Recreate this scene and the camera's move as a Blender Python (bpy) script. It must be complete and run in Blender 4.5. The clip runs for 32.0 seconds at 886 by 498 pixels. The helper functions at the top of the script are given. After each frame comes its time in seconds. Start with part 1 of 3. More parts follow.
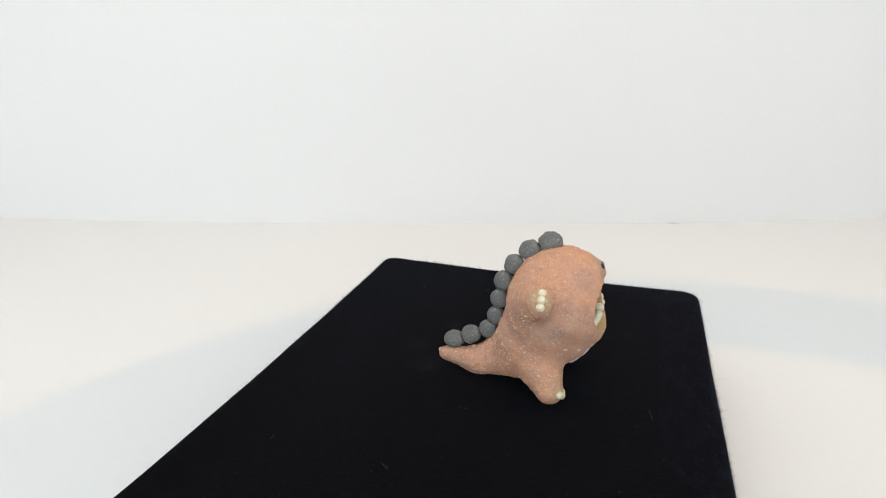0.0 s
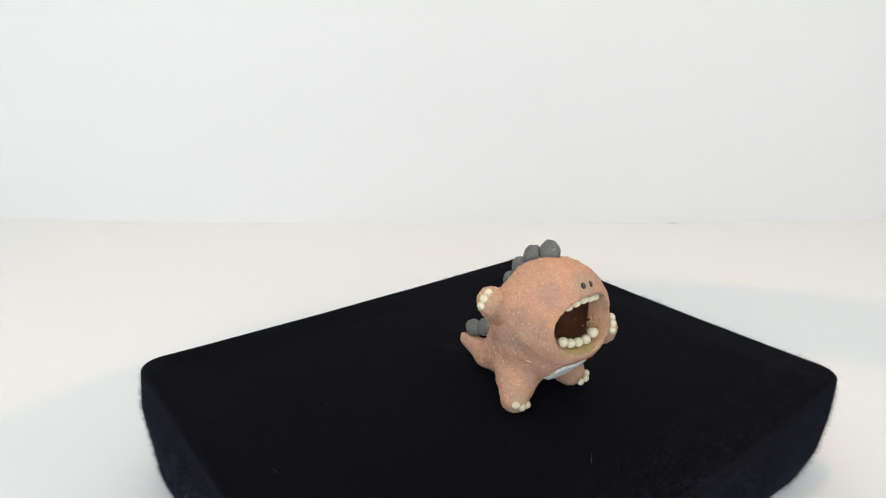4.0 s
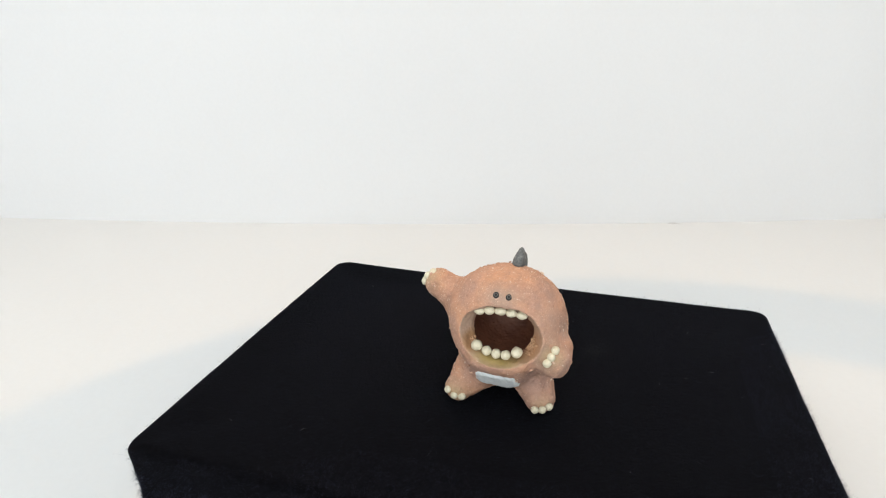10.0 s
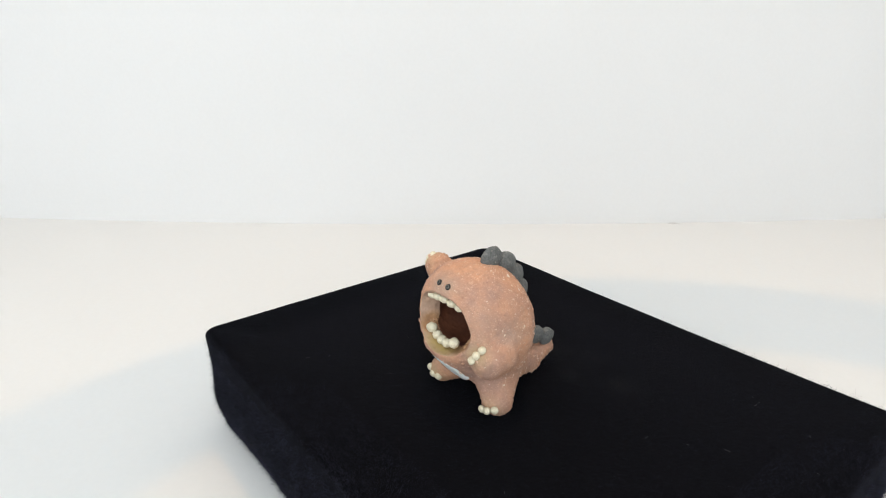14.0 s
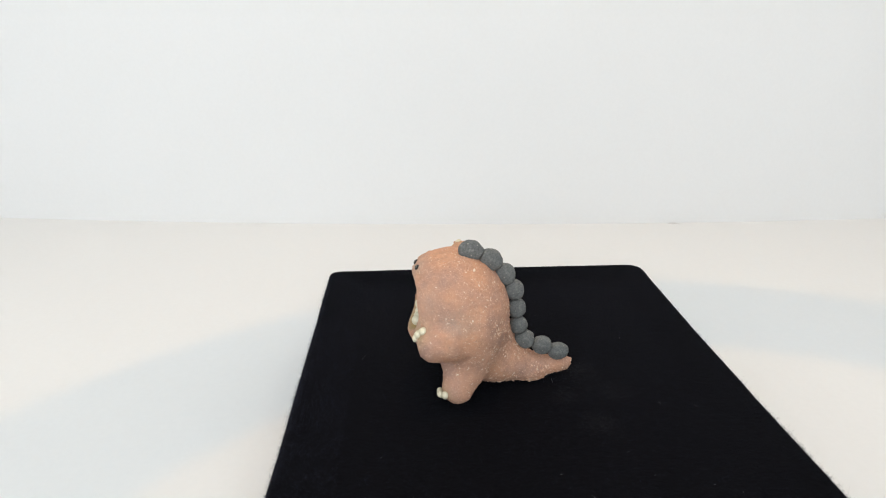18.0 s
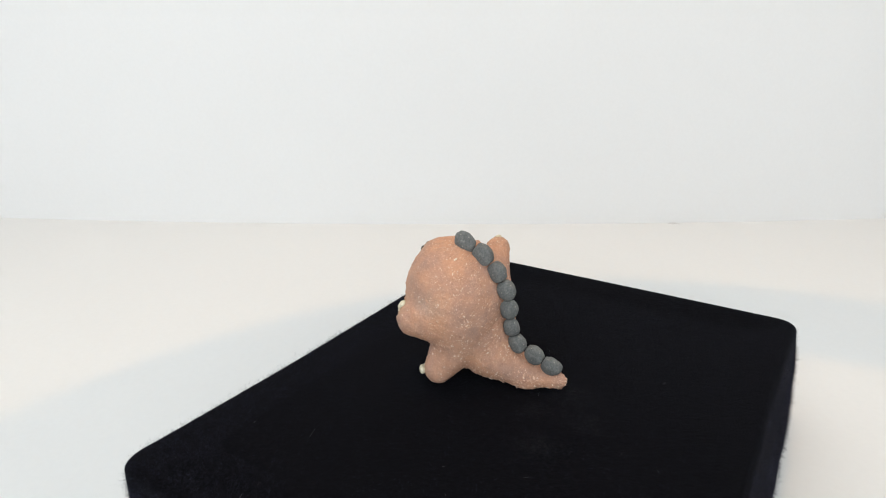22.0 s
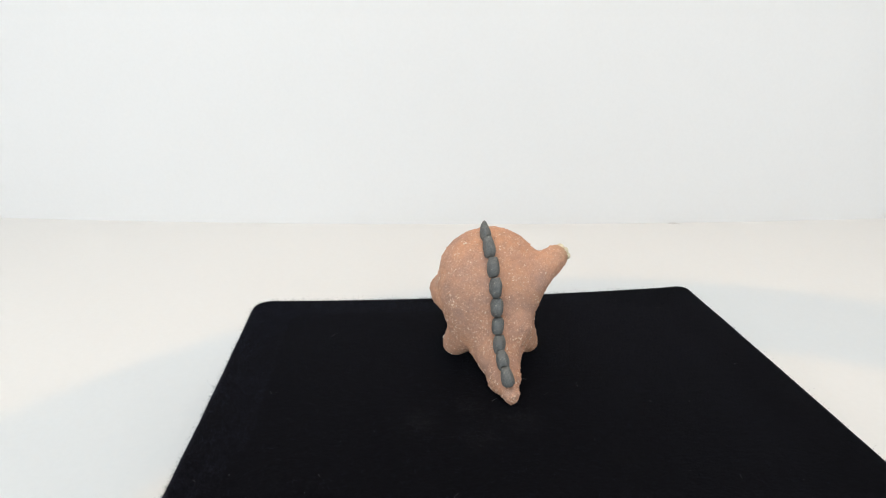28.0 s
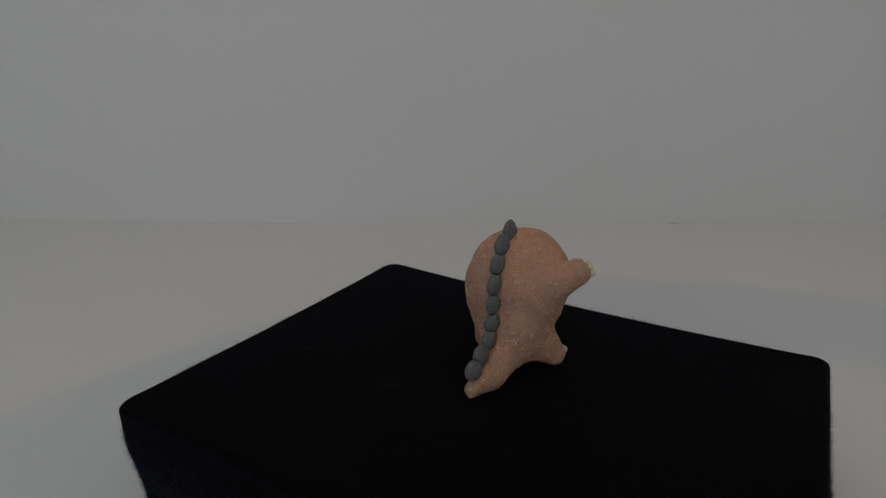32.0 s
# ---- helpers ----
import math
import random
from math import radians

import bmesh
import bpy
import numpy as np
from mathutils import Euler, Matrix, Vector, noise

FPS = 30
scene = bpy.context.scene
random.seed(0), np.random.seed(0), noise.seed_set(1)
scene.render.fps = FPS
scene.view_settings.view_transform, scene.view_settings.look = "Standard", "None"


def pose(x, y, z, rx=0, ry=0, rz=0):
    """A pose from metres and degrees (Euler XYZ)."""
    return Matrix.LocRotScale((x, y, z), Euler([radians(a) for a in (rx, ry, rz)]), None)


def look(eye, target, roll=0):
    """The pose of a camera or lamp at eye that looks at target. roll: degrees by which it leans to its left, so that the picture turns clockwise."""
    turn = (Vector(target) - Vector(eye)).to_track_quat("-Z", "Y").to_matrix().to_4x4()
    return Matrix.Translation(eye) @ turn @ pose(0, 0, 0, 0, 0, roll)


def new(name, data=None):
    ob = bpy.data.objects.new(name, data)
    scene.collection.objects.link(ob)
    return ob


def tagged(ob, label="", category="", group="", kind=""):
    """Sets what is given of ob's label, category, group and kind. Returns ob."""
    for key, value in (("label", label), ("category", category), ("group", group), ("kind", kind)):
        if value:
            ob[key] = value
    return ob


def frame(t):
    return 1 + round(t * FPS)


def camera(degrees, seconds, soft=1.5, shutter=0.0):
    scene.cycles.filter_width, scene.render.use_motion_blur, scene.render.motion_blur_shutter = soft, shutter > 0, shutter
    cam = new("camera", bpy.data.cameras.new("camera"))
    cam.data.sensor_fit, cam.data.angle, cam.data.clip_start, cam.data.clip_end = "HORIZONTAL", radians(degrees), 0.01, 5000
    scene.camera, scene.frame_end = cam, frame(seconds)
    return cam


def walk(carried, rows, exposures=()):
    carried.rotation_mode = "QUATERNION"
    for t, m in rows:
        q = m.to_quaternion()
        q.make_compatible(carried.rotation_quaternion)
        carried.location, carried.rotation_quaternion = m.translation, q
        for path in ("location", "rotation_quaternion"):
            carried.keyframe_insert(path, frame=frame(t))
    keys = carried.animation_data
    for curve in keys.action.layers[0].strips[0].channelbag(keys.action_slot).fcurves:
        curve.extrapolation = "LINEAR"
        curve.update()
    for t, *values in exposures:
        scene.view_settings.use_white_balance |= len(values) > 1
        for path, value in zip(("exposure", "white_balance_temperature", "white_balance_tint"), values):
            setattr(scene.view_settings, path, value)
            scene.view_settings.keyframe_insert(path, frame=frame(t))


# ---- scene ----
cam = camera(70.1, 32.0, soft=1.1)
EYE, AIM = (0.0, -0.3067, 0.1839), (-0.0315, -0.01999, 0.07966)
STILL = look(EYE, AIM, 0.28)
walk(cam, [(0.0, STILL), (32.0, STILL)],
     exposures=[(0.0, -0.02), (3.0, -0.02), (6.0, 0.012), (14.0, 0.015), (16.8, 0.005), (18.0, -0.035), (24.0, -0.035), (25.0, -0.01), (27.0, 0.01), (30.9, 0.01), (31.0, 0.0), (31.2, -0.22), (31.4, -0.55), (31.6, -0.94), (31.8, -1.40), (32.0, -1.93)])

# ---- world and lights ----
world = bpy.data.worlds.new("world")
world.use_nodes = True
world.node_tree.nodes["Background"].inputs[0].default_value = (0.86, 0.93, 1.0, 1)
world.node_tree.nodes["Background"].inputs[1].default_value = 0.3
scene.world = world


def area_lamp(name, eye, target, width, height, watts, colour):
    data = bpy.data.lights.new(name, "AREA")
    data.shape, data.size, data.size_y, data.energy, data.color = "RECTANGLE", width, height, watts, colour
    ob = new(name, data)
    ob.matrix_world = look(eye, target)
    return ob


FLOOR_Z = -0.064
# three unseen soft lamps added as fill; the room has no softbox or window
area_lamp("ceiling_fill_light", (0.0, 0.05, 1.36), (0.0, 0.05, 0.0), 2.0, 0.7, 3.7, (0.90, 0.95, 1.0))
area_lamp("front_fill_light", (0.0, -1.15, 1.15), (0.0, 0.25, 0.05), 1.7, 0.8, 9.7, (0.868, 0.946, 1.0))
area_lamp("low_front_fill_light", (-0.08, -1.46, 0.35), (0.0, 0.3, 0.1), 1.7, 0.7, 9.7, (0.868, 0.946, 1.0))
LAMP = Vector((0.05, 0.12, 1.28))
area_lamp("warm_lamp_light", LAMP, (0.05, 0.121, 0.0), 0.014, 0.014, 2.6, (1.0, 0.57, 0.20))


# ---- materials ----
def material(name):
    m = bpy.data.materials.new(name)
    m.use_nodes = True
    nt = m.node_tree
    return m, nt, nt.nodes["Principled BSDF"]


def node(nt, kind, **values):
    n = nt.nodes.new(kind)
    for key, value in values.items():
        n.inputs[key].default_value = value
    return n


def coords(nt, which="Object"):
    return nt.nodes.new("ShaderNodeTexCoord").outputs[which]


def noise_tex(nt, vec, scale, detail=4.0, rough=0.55):
    n = node(nt, "ShaderNodeTexNoise", Scale=scale, Detail=detail, Roughness=rough)
    nt.links.new(vec, n.inputs["Vector"])
    return n.outputs["Fac"]


def ramp(nt, fac, stops):
    n = nt.nodes.new("ShaderNodeValToRGB")
    el = n.color_ramp.elements
    while len(el) < len(stops):
        el.new(0.5)
    for e, (at, c) in zip(el, stops):
        e.position, e.color = at, (*c, 1) if len(c) == 3 else c
    nt.links.new(fac, n.inputs["Fac"])
    return n.outputs["Color"]


def mix(nt, fac, a, b, blend="MIX"):
    n = nt.nodes.new("ShaderNodeMix")
    n.data_type, n.blend_type = "RGBA", blend
    for value, socket in ((fac, n.inputs[0]), (a, n.inputs[6]), (b, n.inputs[7])):
        if isinstance(value, bpy.types.NodeSocket):
            nt.links.new(value, socket)
        elif isinstance(value, (int, float)):
            socket.default_value = value
        else:
            socket.default_value = (*value, 1)
    return n.outputs[2]


def bump(nt, bsdf, height, strength, distance, after=None):
    n = node(nt, "ShaderNodeBump", Strength=strength, Distance=distance)
    nt.links.new(height, n.inputs["Height"])
    if after:
        nt.links.new(after, n.inputs["Normal"])
    nt.links.new(n.outputs["Normal"], bsdf.inputs["Normal"])
    return n.outputs["Normal"]


def paper_material(name, colour, rough, scale):
    m, nt, b = material(name)
    v = coords(nt)
    big = noise_tex(nt, v, 3.0 * scale, 3)
    fine = noise_tex(nt, v, 260 * scale, 4)
    c = mix(nt, big, [x * 0.985 for x in colour], [min(1, x * 1.012) for x in colour])
    c = mix(nt, 0.03, c, ramp(nt, fine, [(0.35, (0.6, 0.6, 0.6)), (0.65, (1, 1, 1))]), "MULTIPLY")
    nt.links.new(c, b.inputs["Base Color"])
    b.inputs["Roughness"].default_value = rough
    bump(nt, b, fine, 0.08, 0.0004)
    return m


WALL = paper_material("white_wall_paint", (0.82, 0.825, 0.83), 0.75, 1.0)
TABLE = paper_material("cream_white_paper", (0.80, 0.80, 0.79), 0.6, 1.0)
ROOM = paper_material("plain_room_paint", (0.78, 0.77, 0.75), 0.8, 1.0)


def stain_or_shade(nt, v, mid, c, centre, squash, inner, outer, colour, strength):
    """A soft-edged stain, run of glaze or painted shade round one place."""
    flat = nt.nodes.new("ShaderNodeVectorMath")
    flat.operation = "MULTIPLY"
    nt.links.new(v, flat.inputs[0])
    flat.inputs[1].default_value = squash
    near = nt.nodes.new("ShaderNodeVectorMath")
    near.operation = "DISTANCE"
    nt.links.new(flat.outputs[0], near.inputs[0])
    near.inputs[1].default_value = [0.001 * a * k for a, k in zip(centre, squash)]
    edge = nt.nodes.new("ShaderNodeMath")
    edge.operation = "MULTIPLY_ADD"
    edge.inputs[1].default_value = 0.004
    nt.links.new(mid, edge.inputs[0])
    nt.links.new(near.outputs["Value"], edge.inputs[2])
    f = ramp(nt, edge.outputs[0], [(inner * 0.001 + 0.002, (strength,) * 3), (outer * 0.001 + 0.002, (0, 0, 0))])
    return mix(nt, f, c, colour)


def clay_material():
    m, nt, b = material("grogged_terracotta")
    v = coords(nt)
    big = noise_tex(nt, v, 34, 3)
    mid = noise_tex(nt, v, 230, 4)
    tone = noise_tex(nt, v, 95, 3)

    def scaled(fac, k):
        return mix(nt, 1.0, fac, (k, k, k), "MULTIPLY")

    c = ramp(nt, big, [(0.36, (0.425, 0.243, 0.176)), (0.5, (0.545, 0.286, 0.182)), (0.64, (0.635, 0.326, 0.188))])
    c = mix(nt, 0.4, c, ramp(nt, mid, [(0.36, (0.58, 0.56, 0.55)), (0.58, (1, 1, 1))]), "MULTIPLY")
    c = mix(nt, 0.4, c, ramp(nt, tone, [(0.36, (0.40, 0.262, 0.222)), (0.62, (0.635, 0.342, 0.22))]))
    # angular pale and dark grains of grog in loose clusters
    bent = nt.nodes.new("ShaderNodeVectorMath")
    bent.operation = "MULTIPLY_ADD"
    wob = node(nt, "ShaderNodeTexNoise", Scale=1000.0, Detail=3.0)
    nt.links.new(v, wob.inputs["Vector"])
    nt.links.new(wob.outputs["Color"], bent.inputs[0])
    bent.inputs[1].default_value = (0.0020, 0.0020, 0.0020)
    nt.links.new(v, bent.inputs[2])
    cluster = ramp(nt, noise_tex(nt, v, 150, 3), [(0.36, (0.5, 0.5, 0.5)), (0.58, (1, 1, 1))])
    for scale, size, pale, strength, rare in ((640, 0.34, (0.80, 0.56, 0.41), 0.35, 0.78), (1100, 0.40, (0.82, 0.57, 0.42), 0.5, 0.62), (1800, 0.46, (0.78, 0.54, 0.39), 0.5, 0.50), (900, 0.44, (0.26, 0.14, 0.095), 0.4, 0.60)):
        w = node(nt, "ShaderNodeTexVoronoi", Scale=scale)
        nt.links.new(bent.outputs[0], w.inputs["Vector"])
        spot = ramp(nt, w.outputs["Distance"], [(size * 0.55, (1, 1, 1)), (size, (0, 0, 0))])
        some = ramp(nt, w.outputs["Color"], [(rare, (0, 0, 0)), (rare + 0.08, (1, 1, 1))])
        f = mix(nt, 1.0, mix(nt, 1.0, spot, some, "MULTIPLY"), cluster, "MULTIPLY")
        c = mix(nt, scaled(f, strength), c, pale)
    # smoothed grey-beige clay in the mouth's lip and round the eyes, glaze round teeth and claws
    c = stain_or_shade(nt, v, mid, c, (44.0, 0.5, 48.2), (0.8, 0.78, 1.0), 10.5, 13.5, (0.45, 0.335, 0.255), 0.75)
    c = stain_or_shade(nt, v, mid, c, (46.0, 0.6, 67.0), (1.0, 0.7, 1.0), 3.0, 7.0, (0.44, 0.34, 0.26), 0.5)
    for spot in ((33.5, -24.4, 5.5), (35.5, 20.3, 5.5), (46.5, 24.0, 41.0), (23.3, -41.0, 63.6)):
        c = stain_or_shade(nt, v, mid, c, spot, (1.0, 1.0, 1.0), 3.5, 7.0, (0.47, 0.37, 0.20), 0.55)
    c = stain_or_shade(nt, v, mid, c, (47.0, -0.5, 37.0), (1.0, 0.36, 1.0), 3.0, 5.0, (0.41, 0.30, 0.11), 0.9)
    c = stain_or_shade(nt, v, mid, c, (42.0, 13.4, 43.0), (1.0, 1.0, 1.0), 2.0, 6.0, (0.42, 0.21, 0.09), 0.75)
    c = stain_or_shade(nt, v, mid, c, (42.5, -14.0, 42.4), (1.0, 1.0, 1.0), 1.2, 4.5, (0.38, 0.20, 0.09), 0.7)
    # dark dabs painting the shade of the crevices beside the lower teeth
    for spot in ((45.0, -14.2, 41.6), (44.5, 12.4, 42.8)):
        c = stain_or_shade(nt, v, mid, c, spot, (1.0, 1.0, 1.0), 0.5, 1.4, (0.11, 0.045, 0.03), 0.9)
    c = stain_or_shade(nt, v, mid, c, (35.6, -24.6, 47.4), (1.0, 1.0, 0.8), 1.6, 3.2, (0.66, 0.41, 0.27), 0.7)
    # greyer clay patches; under the arm, on belly and leg they also paint shade
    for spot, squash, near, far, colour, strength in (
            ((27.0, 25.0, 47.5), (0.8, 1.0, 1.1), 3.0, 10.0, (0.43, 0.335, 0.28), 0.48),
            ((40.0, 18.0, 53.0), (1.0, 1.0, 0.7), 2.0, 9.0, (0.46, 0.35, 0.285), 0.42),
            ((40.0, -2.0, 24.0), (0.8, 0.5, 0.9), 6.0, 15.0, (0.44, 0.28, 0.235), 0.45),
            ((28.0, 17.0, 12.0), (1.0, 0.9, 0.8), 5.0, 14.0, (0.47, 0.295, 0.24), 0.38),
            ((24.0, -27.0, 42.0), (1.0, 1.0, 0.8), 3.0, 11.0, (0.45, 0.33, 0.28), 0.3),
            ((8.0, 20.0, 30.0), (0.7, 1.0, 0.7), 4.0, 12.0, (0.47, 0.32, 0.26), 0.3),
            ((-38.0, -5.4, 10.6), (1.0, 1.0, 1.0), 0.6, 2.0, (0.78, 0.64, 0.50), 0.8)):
        c = stain_or_shade(nt, v, mid, c, spot, squash, near, far, colour, strength)
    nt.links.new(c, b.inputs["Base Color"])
    b.inputs["Roughness"].default_value = 0.88
    b.inputs["Specular IOR Level"].default_value = 0.25
    grain = noise_tex(nt, v, 900, 3, 0.6)
    first = bump(nt, b, mid, 0.36, 0.0011)
    bump(nt, b, grain, 0.8, 0.0007, first)
    return m


def lip_material():
    m, nt, b = material("smoothed_beige_clay")
    v = coords(nt)
    mid = noise_tex(nt, v, 230, 4)
    c = ramp(nt, noise_tex(nt, v, 120, 4), [(0.35, (0.39, 0.255, 0.185)), (0.5, (0.46, 0.305, 0.22)), (0.66, (0.52, 0.355, 0.26))])
    c = mix(nt, 0.35, c, ramp(nt, mid, [(0.36, (0.6, 0.57, 0.55)), (0.58, (1, 1, 1))]), "MULTIPLY")
    # olive glaze pooled round the lower teeth, rusty crumbs at the corners
    for spot, squash, near, far, colour, strength in (
            ((46.5, -0.5, 37.0), (0.8, 0.36, 1.0), 3.2, 6.0, (0.43, 0.31, 0.105), 0.9),
            ((46.0, 13.5, 43.0), (0.6, 1.0, 1.0), 2.5, 6.0, (0.44, 0.25, 0.11), 0.75),
            ((43.0, -14.2, 43.2), (0.6, 1.0, 1.0), 2.2, 5.5, (0.42, 0.23, 0.09), 0.75),
            ((44.0, 13.0, 45.5), (0.5, 0.8, 0.7), 3.5, 7.5, (0.38, 0.18, 0.085), 0.85),
            ((43.0, -13.4, 42.0), (0.6, 0.9, 0.9), 2.5, 5.5, (0.38, 0.195, 0.09), 0.8),
            # last two: crevice shade painted dark at the ends of the tooth row
            ((44.6, -14.9, 43.8), (1.0, 1.0, 1.0), 0.9, 2.3, (0.10, 0.045, 0.03), 0.9),
            ((44.5, 12.6, 43.4), (1.0, 1.0, 1.0), 0.7, 1.8, (0.10, 0.045, 0.03), 0.9)):
        c = stain_or_shade(nt, v, mid, c, spot, squash, near, far, colour, strength)
    nt.links.new(c, b.inputs["Base Color"])
    b.inputs["Roughness"].default_value = 0.7
    b.inputs["Specular IOR Level"].default_value = 0.3
    bump(nt, b, mid, 0.5, 0.0010)
    return m


def grog_material():
    m, nt, b = material("grog_chips")
    pick = nt.nodes.new("ShaderNodeNewGeometry").outputs["Random Per Island"]
    c = ramp(nt, pick, [(0.0, (0.44, 0.23, 0.15)), (0.10, (0.54, 0.29, 0.19)), (0.55, (0.64, 0.38, 0.265)), (0.82, (0.73, 0.50, 0.36)), (1.0, (0.84, 0.69, 0.55))])
    c = mix(nt, 0.35, c, ramp(nt, noise_tex(nt, coords(nt), 1500, 2), [(0.35, (0.6, 0.6, 0.6)), (0.6, (1, 1, 1))]), "MULTIPLY")
    nt.links.new(c, b.inputs["Base Color"])
    b.inputs["Roughness"].default_value = 0.6
    b.inputs["Specular IOR Level"].default_value = 0.35
    return m


CLAY = clay_material()
GROG = grog_material()
LIP = lip_material()


def speckled(name, dark, light, rough, scale, bump_strength=0.3, spec=0.3):
    m, nt, b = material(name)
    v = coords(nt)
    big = noise_tex(nt, v, scale, 4)
    fine = noise_tex(nt, v, scale * 7, 3)
    c = ramp(nt, big, [(0.32, dark), (0.68, light)])
    c = mix(nt, 0.3, c, ramp(nt, fine, [(0.35, (0.6, 0.6, 0.6)), (0.6, (1, 1, 1))]), "MULTIPLY")
    nt.links.new(c, b.inputs["Base Color"])
    b.inputs["Roughness"].default_value = rough
    b.inputs["Specular IOR Level"].default_value = spec
    bump(nt, b, fine, bump_strength, 0.0005)
    return m


def plate_material():
    m, nt, b = material("dark_grey_stoneware")
    v = coords(nt)
    fine = noise_tex(nt, v, 1300, 4)
    blotch = noise_tex(nt, v, 210, 4, 0.65)
    c = ramp(nt, fine, [(0.32, (0.105, 0.109, 0.107)), (0.68, (0.185, 0.189, 0.183))])
    c = mix(nt, 0.5, c, ramp(nt, blotch, [(0.36, (0.72, 0.72, 0.72)), (0.56, (1, 1, 1))]), "MULTIPLY")
    # scuffs of pale slip and a few pale specks
    scuff = ramp(nt, noise_tex(nt, v, 330, 5, 0.7), [(0.56, (0, 0, 0)), (0.68, (0.5, 0.5, 0.5))])
    c = mix(nt, scuff, c, (0.30, 0.295, 0.275))
    w = node(nt, "ShaderNodeTexVoronoi", Scale=650.0)
    nt.links.new(v, w.inputs["Vector"])
    spot = ramp(nt, w.outputs["Distance"], [(0.16, (1, 1, 1)), (0.26, (0, 0, 0))])
    some = ramp(nt, w.outputs["Color"], [(0.74, (0, 0, 0)), (0.78, (0.7, 0.7, 0.7))])
    c = mix(nt, mix(nt, 1.0, spot, some, "MULTIPLY"), c, (0.42, 0.39, 0.34))
    nt.links.new(c, b.inputs["Base Color"])
    b.inputs["Roughness"].default_value = 0.8
    b.inputs["Specular IOR Level"].default_value = 0.3
    first = bump(nt, b, blotch, 0.35, 0.0008)
    bump(nt, b, fine, 0.6, 0.0005, first)
    return m


PLATE = plate_material()
TOOTH = speckled("cream_porcelain", (0.68, 0.60, 0.42), (0.80, 0.74, 0.57), 0.45, 220, 0.15, 0.4)
# brown of the mouth's hollow, its lack of light put into the colour
INSIDE = speckled("shaded_hollow_brown", (0.11, 0.04, 0.024), (0.20, 0.077, 0.042), 0.55, 90, 0.12)
RUSTY = speckled("rusty_clay_crumbs", (0.36, 0.19, 0.095), (0.56, 0.34, 0.20), 0.8, 330, 0.3)
EYE_DARK = speckled("black_stoneware", (0.015, 0.014, 0.013), (0.03, 0.028, 0.025), 0.45, 300)
PUPIL = speckled("grey_stoneware", (0.13, 0.125, 0.115), (0.21, 0.20, 0.185), 0.5, 300)
GLAZE = speckled("pale_blue_white_glaze", (0.80, 0.835, 0.825), (0.93, 0.945, 0.935), 0.3, 420, 0.3, 0.5)


def felt_material():
    m, nt, b = material("black_wool_felt")
    v = coords(nt)
    nap = noise_tex(nt, v, 700, 5, 0.7)
    patch = noise_tex(nt, v, 28, 4)
    tufts = noise_tex(nt, v, 330, 4, 0.7)
    c = ramp(nt, nap, [(0.3, (0.0010, 0.0010, 0.0014)), (0.7, (0.0042, 0.0043, 0.0060))])
    c = mix(nt, 0.5, c, ramp(nt, patch, [(0.3, (0.7, 0.7, 0.7)), (0.7, (1, 1, 1))]), "MULTIPLY")
    c = mix(nt, 0.9, c, ramp(nt, tufts, [(0.38, (0.4, 0.4, 0.4)), (0.62, (1.0, 1.0, 1.0))]), "MULTIPLY")
    nt.links.new(c, b.inputs["Base Color"])
    b.inputs["Roughness"].default_value = 1.0
    b.inputs["Specular IOR Level"].default_value = 0.05
    b.inputs["Sheen Weight"].default_value = 0.026
    b.inputs["Sheen Roughness"].default_value = 0.45
    b.inputs["Sheen Tint"].default_value = (0.55, 0.6, 0.9, 1)
    first = bump(nt, b, tufts, 0.25, 0.0010)
    bump(nt, b, nap, 0.6, 0.0008, first)
    return m


FELT = felt_material()
FIBRE = speckled("black_wool_fibre", (0.012, 0.0125, 0.020), (0.034, 0.036, 0.058), 0.9, 90, 0.0, 0.1)
SMUDGE = speckled("grey_dust_on_felt", (0.03, 0.03, 0.032), (0.07, 0.07, 0.073), 0.95, 60, 0.0, 0.1)
LINT = speckled("pale_lint", (0.13, 0.13, 0.135), (0.24, 0.24, 0.245), 0.9, 90, 0.0, 0.1)
DUST = speckled("pale_grey_dust", (0.60, 0.58, 0.57), (0.68, 0.66, 0.65), 0.95, 200)
LAMP_SHELL = speckled("black_lamp_metal", (0.02, 0.02, 0.02), (0.035, 0.035, 0.035), 0.5, 40)


# ---- mesh helpers ----
def mesh_ob(name, verts, faces, mat, parent=None, label="", smooth=True):
    me = bpy.data.meshes.new(name)
    me.from_pydata([tuple(map(float, q)) for q in verts], [], [tuple(map(int, q)) for q in faces])
    me.materials.append(mat)
    if smooth:
        me.shade_smooth()
    ob = new(name, me)
    ob.parent = parent
    return tagged(ob, label)


def part(name, bm, mat, parent, label=""):
    me = bpy.data.meshes.new(name)
    bm.to_mesh(me)
    bm.free()
    me.materials.append(mat)
    me.shade_smooth()
    ob = new(name, me)
    ob.parent = parent
    return tagged(ob, label)


def box_mesh(name, lo, hi, mat, kind="structure"):
    bm = bmesh.new()
    bmesh.ops.create_cube(bm, size=1)
    for q in bm.verts:
        q.co = [lo[i] + (q.co[i] + 0.5) * (hi[i] - lo[i]) for i in range(3)]
    me = bpy.data.meshes.new(name)
    bm.to_mesh(me)
    bm.free()
    me.materials.append(mat)
    return tagged(new(name, me), kind=kind)


# ---- setting ----
def back_line(x):
    """The foot of the back wall: a gently bowed line."""
    x = min(0.7, max(-0.8, x))
    return 0.480 + 0.137 * x + 0.08 * x * x


